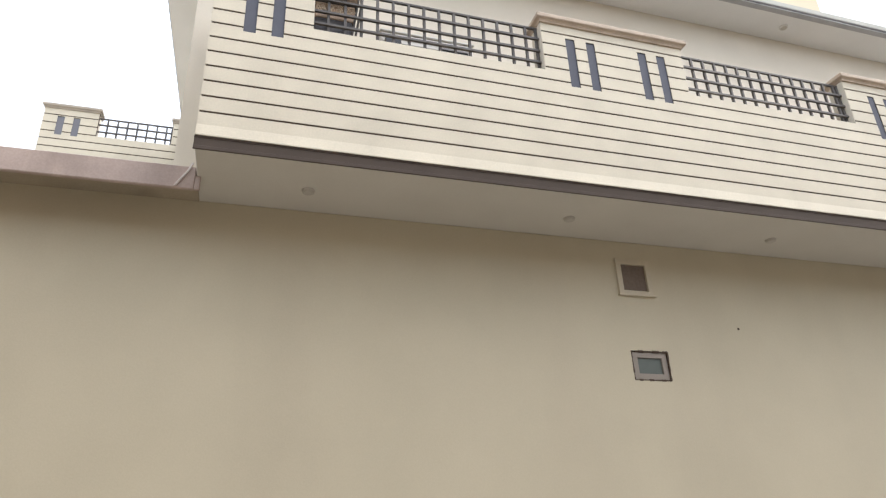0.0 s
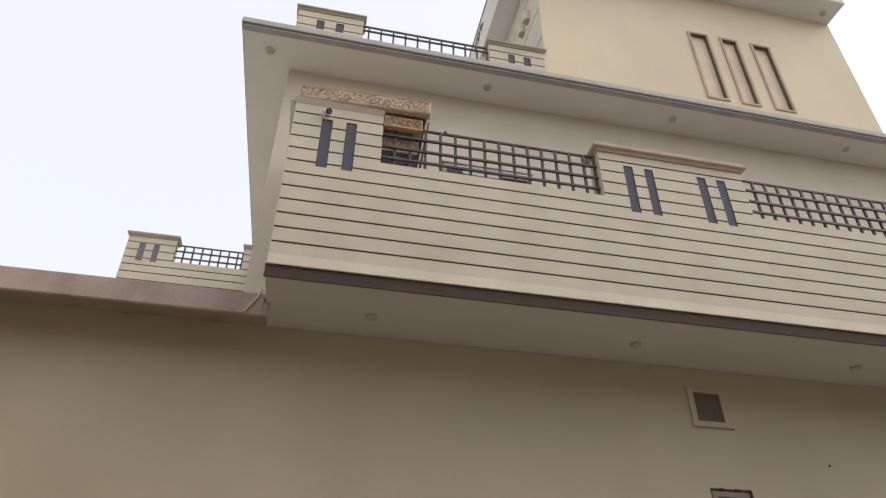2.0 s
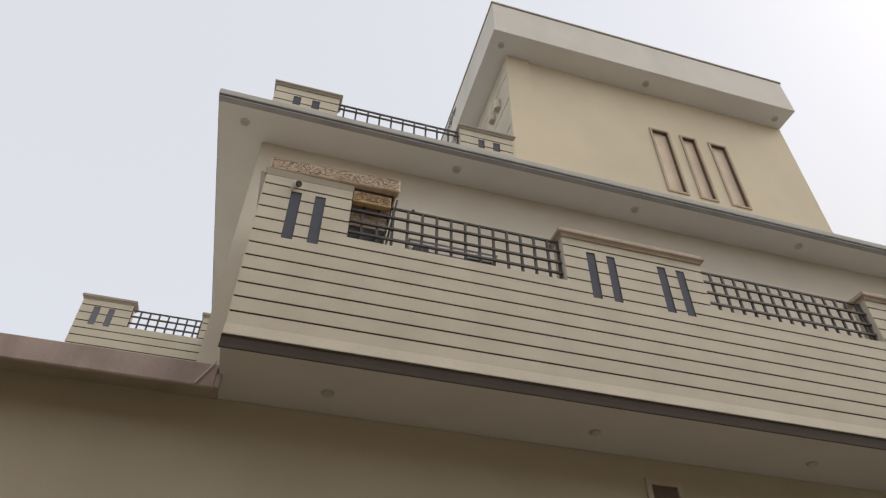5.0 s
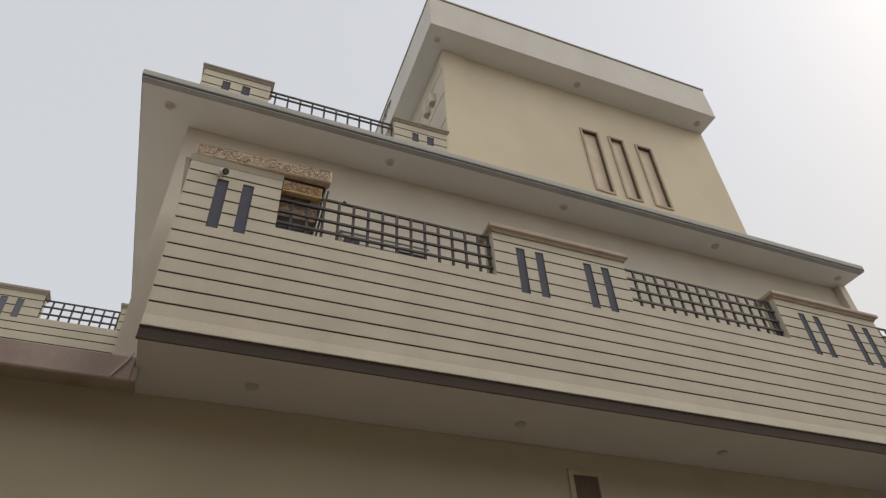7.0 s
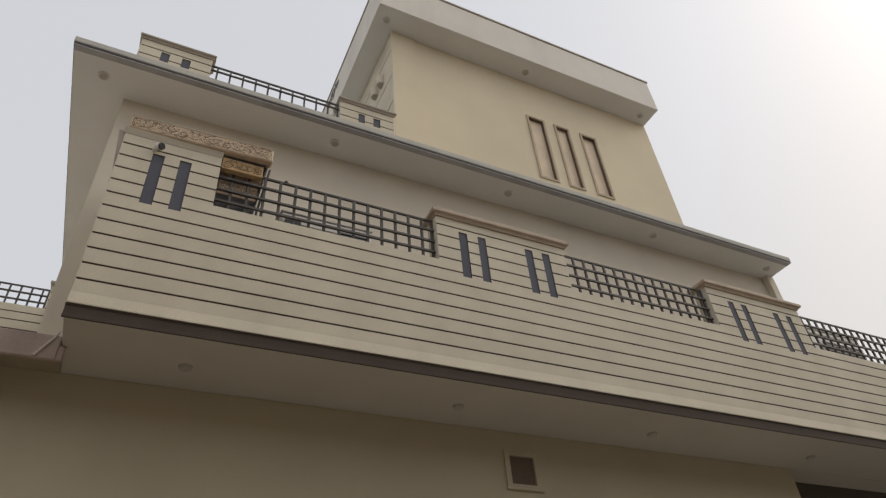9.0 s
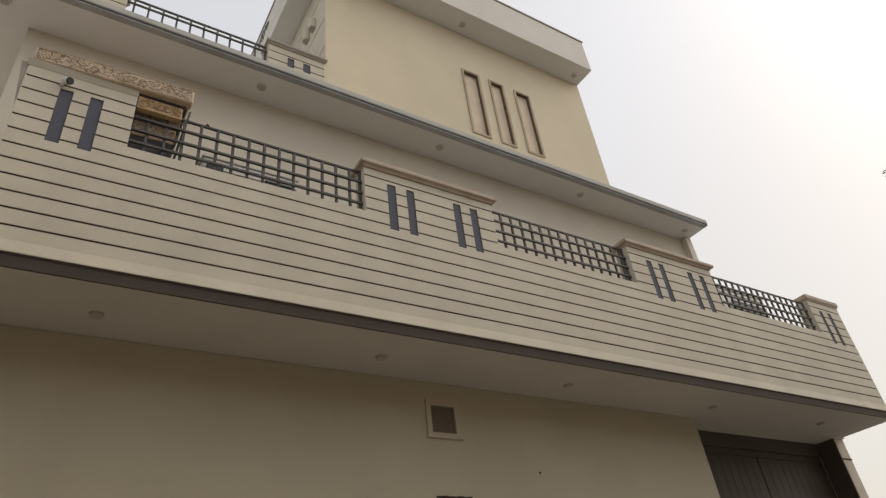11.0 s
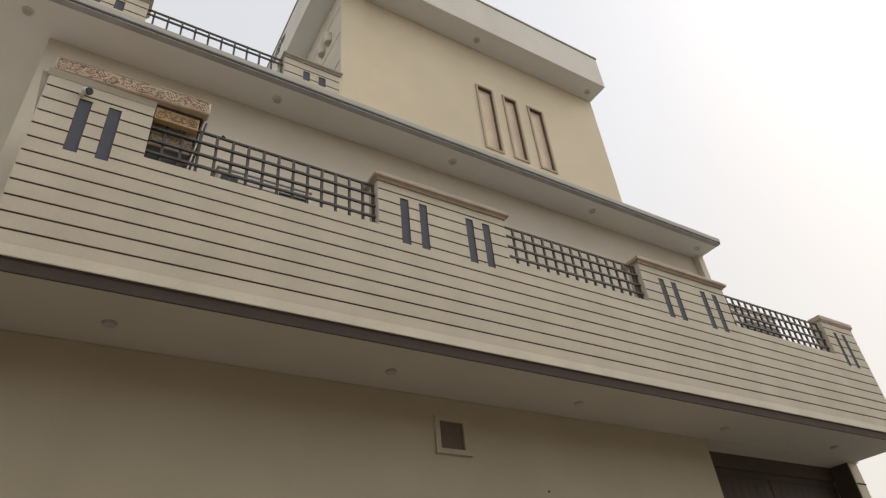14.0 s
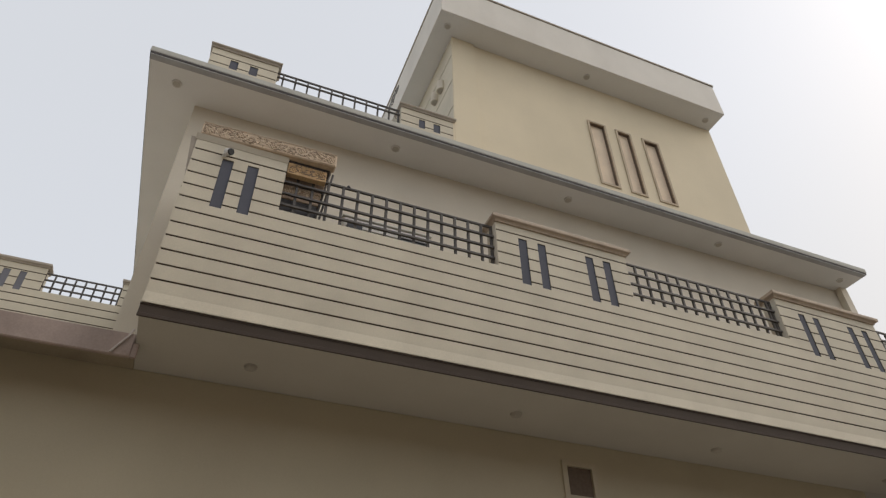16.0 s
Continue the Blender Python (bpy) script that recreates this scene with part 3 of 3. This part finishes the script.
tagged(part("roof_soffit_margin", eaves(margin), material("grey_soffit_shade", (0.40, 0.40, 0.41), 0.85, spread=0.12, scale=4)), "grey strip of painted shade along the roof soffit", "trim", kind="structure")

# ---- roof parapet ----
parapet = thing("roof_parapet", (0.7, Y_TOP, Z_ROOF1), "cream grooved roof parapet with low iron grille", "parapet")
T_LINES = [Z_ROOF1 + 0.03, 7.685 + PITCH, 7.685 + 2 * PITCH, 8.118, 8.262, 8.385]
T_PIERS = [(-0.775, 0.0), (1.575, 2.30)]
T_SLOTS = [(-0.548, -0.456), (-0.322, -0.228), (1.817, 1.902), (2.018, 2.112)]
boarded(parapet, -0.775, 2.30, Y_TOP, T_LINES, 7.90, T_PIERS, T_SLOTS, (8.075, 8.236), 0.18)
for p0, p1 in T_PIERS:
    coping(p0, p1, Y_TOP, 8.375, parapet, COPE2, "taupe coping", 0.045, 0.03, 0.22)
part("end_cheek", box(2.2945, 2.3175, Y_TOP - 0.003, Y_TOP + 0.18, Z_ROOF1 + 0.03, 8.374), ROOF_LIT_PAINT, parapet, "plain cream end of the parapet")
grille(0.0, 1.575, Y_TOP + 0.06, 7.905, (8.356, 8.248), parapet, 0.1505, 0.075, 0.0105)

# ---- roof storey ----
NICHES = [(4.60, 4.865), (5.108, 5.33), (5.606, 5.862)]
NICHE_Z = (8.16, 9.465)
tagged(part("wall_roof_storey", pierced(2.33, 7.22, Z_ROOF1 + 0.029, Z_TOP0, Y_TOP + 0.03, Y_TOP + 0.18, [(a, b, *NICHE_Z) for a, b in NICHES]), ROOF_LIT_PAINT), "plain beige wall of the small roof storey", "wall", kind="structure")
tagged(part("wall_roof_storey_core", box(2.332, 7.215, Y_TOP + 0.181, 6.0, Z_ROOF1 + 0.029, Z_TOP0), PLASTER), "beige body of the small roof storey", "wall", kind="structure")
tagged(part("wall_roof_storey_pier", box(2.32, 2.685, Y_TOP, Y_TOP + 0.0295, Z_ROOF1 + 0.029, Z_TOP0, 0.003), ROOF_LIT_PAINT), "beige corner pier of the roof storey", "wall pier", kind="structure")
side = thing("side_cladding", (2.32, 2.0, Z_ROOF1 + 0.03), "cream grooved cladding on the side of the roof storey", "cladding")
zz = [Z_ROOF1 + 0.03, 8.2, 8.78, 9.37, 9.97, Z_TOP0]
for z0, z1 in zip(zz, zz[1:]):
    part("panel", box(2.318, 2.329, Y_TOP + 0.03, 5.9, z0 + 0.012, z1 - 0.012, 0.003), BOARD, side)
part("groove_backing", box(2.3265, 2.3315, Y_TOP + 0.035, 5.9, Z_ROOF1 + 0.03, Z_TOP0 - 0.01), GROOVE, side)
for k, (a, b) in enumerate(NICHES):
    niche = thing("wall_niche", ((a + b) / 2, Y_TOP + 0.03, NICHE_Z[0]), "tall narrow wall niche with tan frame and pinkish panel", "wall niche", "wall niches")
    f = 0.034
    part("frame", pierced(a - f, b + f, NICHE_Z[0] - f, NICHE_Z[1] + f, Y_TOP + 0.012, Y_TOP + 0.0295, [(a, b, *NICHE_Z)]), NICHE_FRAME, niche, "thin weathered tan frame")
    part("panel", box(a + 0.002, b - 0.002, Y_TOP + 0.074, Y_TOP + 0.104, NICHE_Z[0] + 0.002, NICHE_Z[1] - 0.002), NICHE, niche, "pinkish cream recessed panel")
    part("reveal", pierced(a + 0.0005, b - 0.0005, NICHE_Z[0] + 0.0005, NICHE_Z[1] - 0.0005, Y_TOP + 0.03, Y_TOP + 0.0735, [(a + 0.004, b - 0.004, NICHE_Z[0] + 0.004, NICHE_Z[1] - 0.004)]), NICHE_SIDE, niche, "dark brown reveal")
tagged(part("roof_top", box(2.0, 7.23, 0.241, 6.4, Z_TOP0 + 0.0055, Z_TOP1 - 0.04, 0.006), FASCIA), "cream flat roof with deep fascia", "roof", kind="structure")
tagged(part("roof_top_soffit", box(2.012, 7.218, 0.253, 6.388, Z_TOP0 + 0.001, Z_TOP0 + 0.005), ROOF_SOFFIT), "white painted underside of the flat roof", "soffit", kind="structure")
tagged(part("roof_top_coping", box(1.985, 7.245, 0.226, 6.42, Z_TOP1 - 0.0395, Z_TOP1, 0.005), COPE2), "taupe coping on the roof fascia", "coping", kind="structure")
for y in (1.0, 1.23):
    lamp = thing("wall_light", (2.318, y, 9.64), "round cream up-and-down wall light on the side wall", "wall light", "wall lights")
    part("shade", disc(2.296, y, 9.55, 9.74, 0.066, 0.066, 24), PLASTER, lamp)
    part("lens", disc(2.296, y, 9.546, 9.5495, 0.05, 0.05, 20), CLEAR, lamp, "frosted lens")

# ---- neighbouring parapet beyond the low terrace ----
neighbour = thing("terrace_parapet", (-2.6, 5.34, Z_SOFFIT + 0.2), "pale grooved terrace parapet with open iron grille", "parapet")
N_LINES = [4.485, 6.9, 7.112, 7.262, 7.40, 7.535, 7.69, 7.835, 7.955]
N_PIERS = [(-3.375, -2.60), (-1.49, -0.5)]
N_SLOTS = [(-3.178, -3.075), (-2.95, -2.852), (-1.2, -1.1)]
boarded(neighbour, -3.375, -0.5, 5.34, N_LINES, 7.525, N_PIERS, N_SLOTS, (7.478, 7.815), 0.18, HAZED_SLOT)
for p0, p1 in N_PIERS:
    coping(p0, p1, 5.34, 7.95, neighbour, COPE2, "taupe coping", 0.06, 0.035, 0.22)
grille(-2.60, -1.49, 5.40, 7.53, (7.905, 7.765, 7.635), neighbour, 0.146, 0.13)


# ---- lights in the soffits ----
def downlight(x, y, z, rim=RIM):
    d = thing("ceiling_light", (x, y, z), "small round recessed soffit light, switched off", "ceiling light", "soffit lights")
    ring = bmesh.new()
    disc(x, y, z - 0.02, z - 0.0005, 0.050, 0.056, 28, bm=ring)
    part("rim", ring, rim, d, "dull grey rim")
    part("lens", disc(x, y, z - 0.024, z - 0.0202, 0.034, 0.04, 24), CLEAR, d, "frosted lens")
    return d


for x in (0.349, 2.788, 5.12, 7.589, 10.03):
    downlight(x, 0.467, Z_SOFFIT)
for x in (-1.0, 1.53, 3.94, 6.43, 8.78):
    downlight(x, 0.62, Z_ROOF0, PALE_RIM)
for x in (2.19, 4.62, 7.0):
    downlight(x, 0.46, Z_TOP0 + 0.001, PALE_RIM)

# ---- small things on the walls ----
vent = thing("wall_vent", (3.65, Y_WALL, 3.7), "square cream wall vent with brown insect mesh", "wall vent")
part("frame", pierced(3.462, 3.851, 3.703, 4.078, Y_WALL - 0.022, Y_WALL - 0.0005, [VENT]), VENT_FRAME, vent)
part("sill", box(3.448, 3.875, Y_WALL - 0.032, Y_WALL - 0.0005, 3.686, 3.7025, 0.003), VENT_FRAME, vent)
part("mesh", box(VENT[0] + 0.001, VENT[1] - 0.001, Y_WALL + 0.004, Y_WALL + 0.012, VENT[2] + 0.001, VENT[3] - 0.001), MESH, vent, "dark brown fine mesh")
small = thing("small_window", (3.7, Y_WALL, WINDOW[2]), "small taupe-framed window with grey-green pane in rough hole", "window")
w0, w1, w2, w3 = WINDOW
part("window_frame", pierced(w0 + 0.008, w1 - 0.008, w2 + 0.008, w3 - 0.008, Y_WALL + 0.012, Y_WALL + 0.06, [(w0 + 0.065, w1 - 0.065, w2 + 0.065, w3 - 0.06)]), ALU, small)
part("pane", box(w0 + 0.066, w1 - 0.066, Y_WALL + 0.03, Y_WALL + 0.036, w2 + 0.066, w3 - 0.061), PANE, small, "grey-green glass")
rough = bmesh.new()
rnd = random.Random(4)
for side0, side1, fixed, upright in ((w0, w1, w3, False), (w0, w1, w2, False), (w2, w3, w0, True), (w2, w3, w1, True)):
    u = side0
    while u < side1:
        v = min(u + rnd.uniform(0.02, 0.05), side1)
        d = rnd.uniform(0.003, 0.011)
        if upright:
            box(fixed - d, fixed + d, Y_WALL - 0.002, Y_WALL + 0.011, u, v, bm=rough)
        else:
            box(u, v, Y_WALL - 0.002, Y_WALL + 0.011, fixed - d, fixed + d, bm=rough)
        u = v
part("broken_edge", rough, GROOVE, small, "dark chipped plaster edge")
tagged(part("wall_hole", disc(4.809, 0, 0, 0.006, 0.013, 0.011, 12), GROOVE), "small dark drilled pipe hole in the wall", "hole")
bpy.data.objects["wall_hole"].matrix_world = pose(0, Y_WALL - 0.0005, 3.409, 90)

cctv = thing("security_camera", (-0.25, 0.0, 6.1), "small white security camera with black front", "security camera")
part("bracket", tube([(-0.285, -0.0005, 6.075), (-0.28, -0.03, 6.07), (-0.268, -0.045, 6.075)], 0.018, 10), WHITE, cctv)
part("body", tube([(-0.268, -0.035, 6.10), (-0.235, -0.075, 6.075)], 0.034, 18), WHITE, cctv)
part("lens_ring", tube([(-0.2346, -0.0755, 6.0747), (-0.226, -0.085, 6.0685)], [0.033, 0.029], 18), BLACK, cctv, "black front")


# ---- air conditioners behind the grilles ----
def condenser(x0, x1, y0, y1, z1, mat, label, ridges, dark):
    """Casing with shallow ridges along its front and a dark louvred panel (x0, x1, top, count)."""
    ac = thing("air_conditioner", ((x0 + x1) / 2, (y0 + y1) / 2, Z_SOFFIT + 0.2), label, "air conditioner", "outdoor units")
    z0 = z1 - 0.62
    part("casing", box(x0, x1, y0 + 0.02, y1, z0, z1, 0.012), mat, ac)
    part("top_lid", box(x0 - 0.012, x1 + 0.012, y0 + 0.004, y1 + 0.01, z1 + 0.0005, z1 + 0.022, 0.006), mat, ac)
    for k in range(ridges):
        part("ridge", box(x0 + 0.02, x1 - 0.02, y0 + 0.006, y0 + 0.0195, z1 - 0.075 - k * 0.06, z1 - 0.045 - k * 0.06, 0.004), mat, ac)
    d0, d1, dz, n = dark
    part("fan_panel", box(d0, d1, y0 - 0.004, y0 + 0.0055, dz - n * 0.045, dz, 0.002), BLACK, ac, "dark fan opening")
    for k in range(n):
        part("slat", box(d0, d1, y0 - 0.016, y0 - 0.0045, dz - 0.030 - k * 0.045, dz - 0.012 - k * 0.045, 0.002), LOUVRE, ac, "grey louvre slat")
    for x in (x0 + 0.06, x1 - 0.06):
        part("leg", box(x - 0.02, x + 0.02, y0 + 0.04, y1 - 0.03, Z_SOFFIT + 0.2, z0 - 0.0005), IRON, ac)
    return ac


condenser(0.98, 1.95, 0.5, 0.78, 6.205, CASING, "off-white outdoor air conditioner unit behind the grille", 2, (1.60, 1.89, 6.10, 7))
condenser(8.78, 9.93, 0.45, 0.75, 6.36, CASING, "off-white outdoor air conditioner with dark louvres behind the grille", 1, (9.0, 9.88, 6.18, 9))
tagged(part("cable_box", box(1.0, 1.16, 0.40, 0.48, Z_SOFFIT + 0.2, 6.035, 0.006), BLACK), "small dark cable box on a post behind the grille", "cable box")

# ---- tree beyond the house ----
tree = thing("tree", (16.6, -3.9, 0), "tall thin tree with sparse grey-green leaves", "tree")
rnd = random.Random(11)
part("trunk", tube([(16.6, -3.9, 0), (16.7, -3.85, 3), (16.5, -4.0, 6.5), (16.65, -3.9, 10), (16.6, -3.8, 13)], [0.2, 0.17, 0.13, 0.08, 0.02], 12), BARK, tree)
tips = [(12.4, -2.72, 11.25), (12.5, -2.8, 10.75), (12.4, -1.95, 9.25), (12.3, -1.32, 8.72), (12.5, -1.5, 8.15), (13.6, -3.6, 9.7), (15.5, -4.6, 9.0), (18.5, -4.5, 9.5), (17.5, -3.0, 10.5), (19.5, -3.5, 8.0), (16.2, -6.0, 10.0), (17.2, -4.0, 13.0), (14.9, -5.6, 12.2)]
leaves = bmesh.new()
for tip in tips:
    tip = Vector(tip)
    root = Vector((16.58, -3.92, tip.z - rnd.uniform(1.0, 2.2)))
    mid = root.lerp(tip, 0.5) + Vector((rnd.uniform(-0.2, 0.2), rnd.uniform(-0.2, 0.2), 0.35))
    line = [root, root.lerp(mid, 0.5) + Vector((0, 0, 0.1)), mid, mid.lerp(tip, 0.5) + Vector((0, 0, 0.05)), tip + Vector((0.1, -0.5, -0.2))]
    part("limb", tube(line, [0.06, 0.045, 0.03, 0.015, 0.004], 7), BARK, tree)
    twigs = []
    for k in range(14):
        f = rnd.random()
        start = tip + Vector((rnd.gauss(0.1, 0.12), -0.95 * f, -0.12 - 0.34 * f + rnd.gauss(0, 0.02 + 0.07 * f)))
        twigs.append((start, start + Vector((rnd.gauss(-0.02, 0.10), rnd.gauss(-0.08, 0.10), rnd.gauss(0.0, 0.05)))))
    for k in range(300):
        a, b = rnd.choice(twigs)
        base = a.lerp(b, rnd.random()) + Vector((rnd.gauss(0, 0.04), rnd.gauss(0, 0.035), rnd.gauss(0, 0.022)))
        ax = Vector((rnd.gauss(-0.4, 0.6), rnd.gauss(0, 0.7), rnd.gauss(-0.2, 0.5))).normalized() * rnd.uniform(0.026, 0.05)
        wide = ax.cross(Vector((rnd.gauss(0, 1), rnd.gauss(0, 1), 1))).normalized() * rnd.uniform(0.008, 0.014)
        vs = [leaves.verts.new(base + p) for p in (-ax, wide - ax * 0.1, ax, -wide - ax * 0.1)]
        leaves.faces.new(vs)
part("crown", leaves, LEAF, tree, "sparse narrow leaves")

# ---- scroll ornament on the side of the upper fascia ----
ornament = part("fascia_ornament", scrolls(0, 0.6, 0, 0, 0.3, 21, 3, 2.6), LOUVRE)
ornament.matrix_world = pose(1.993, 2.75, 10.82, 0, 0, -90)
tagged(ornament, "small grey-brown scroll ornament on the side fascia", "ornament")

# ---- small knob on the top rail of the first grille ----
tagged(part("rail_knob", disc(0.905, 0.08, 6.1755, 6.20, 0.022, 0.012, 12), BLACK), "small dark knob on the iron top rail", "knob")
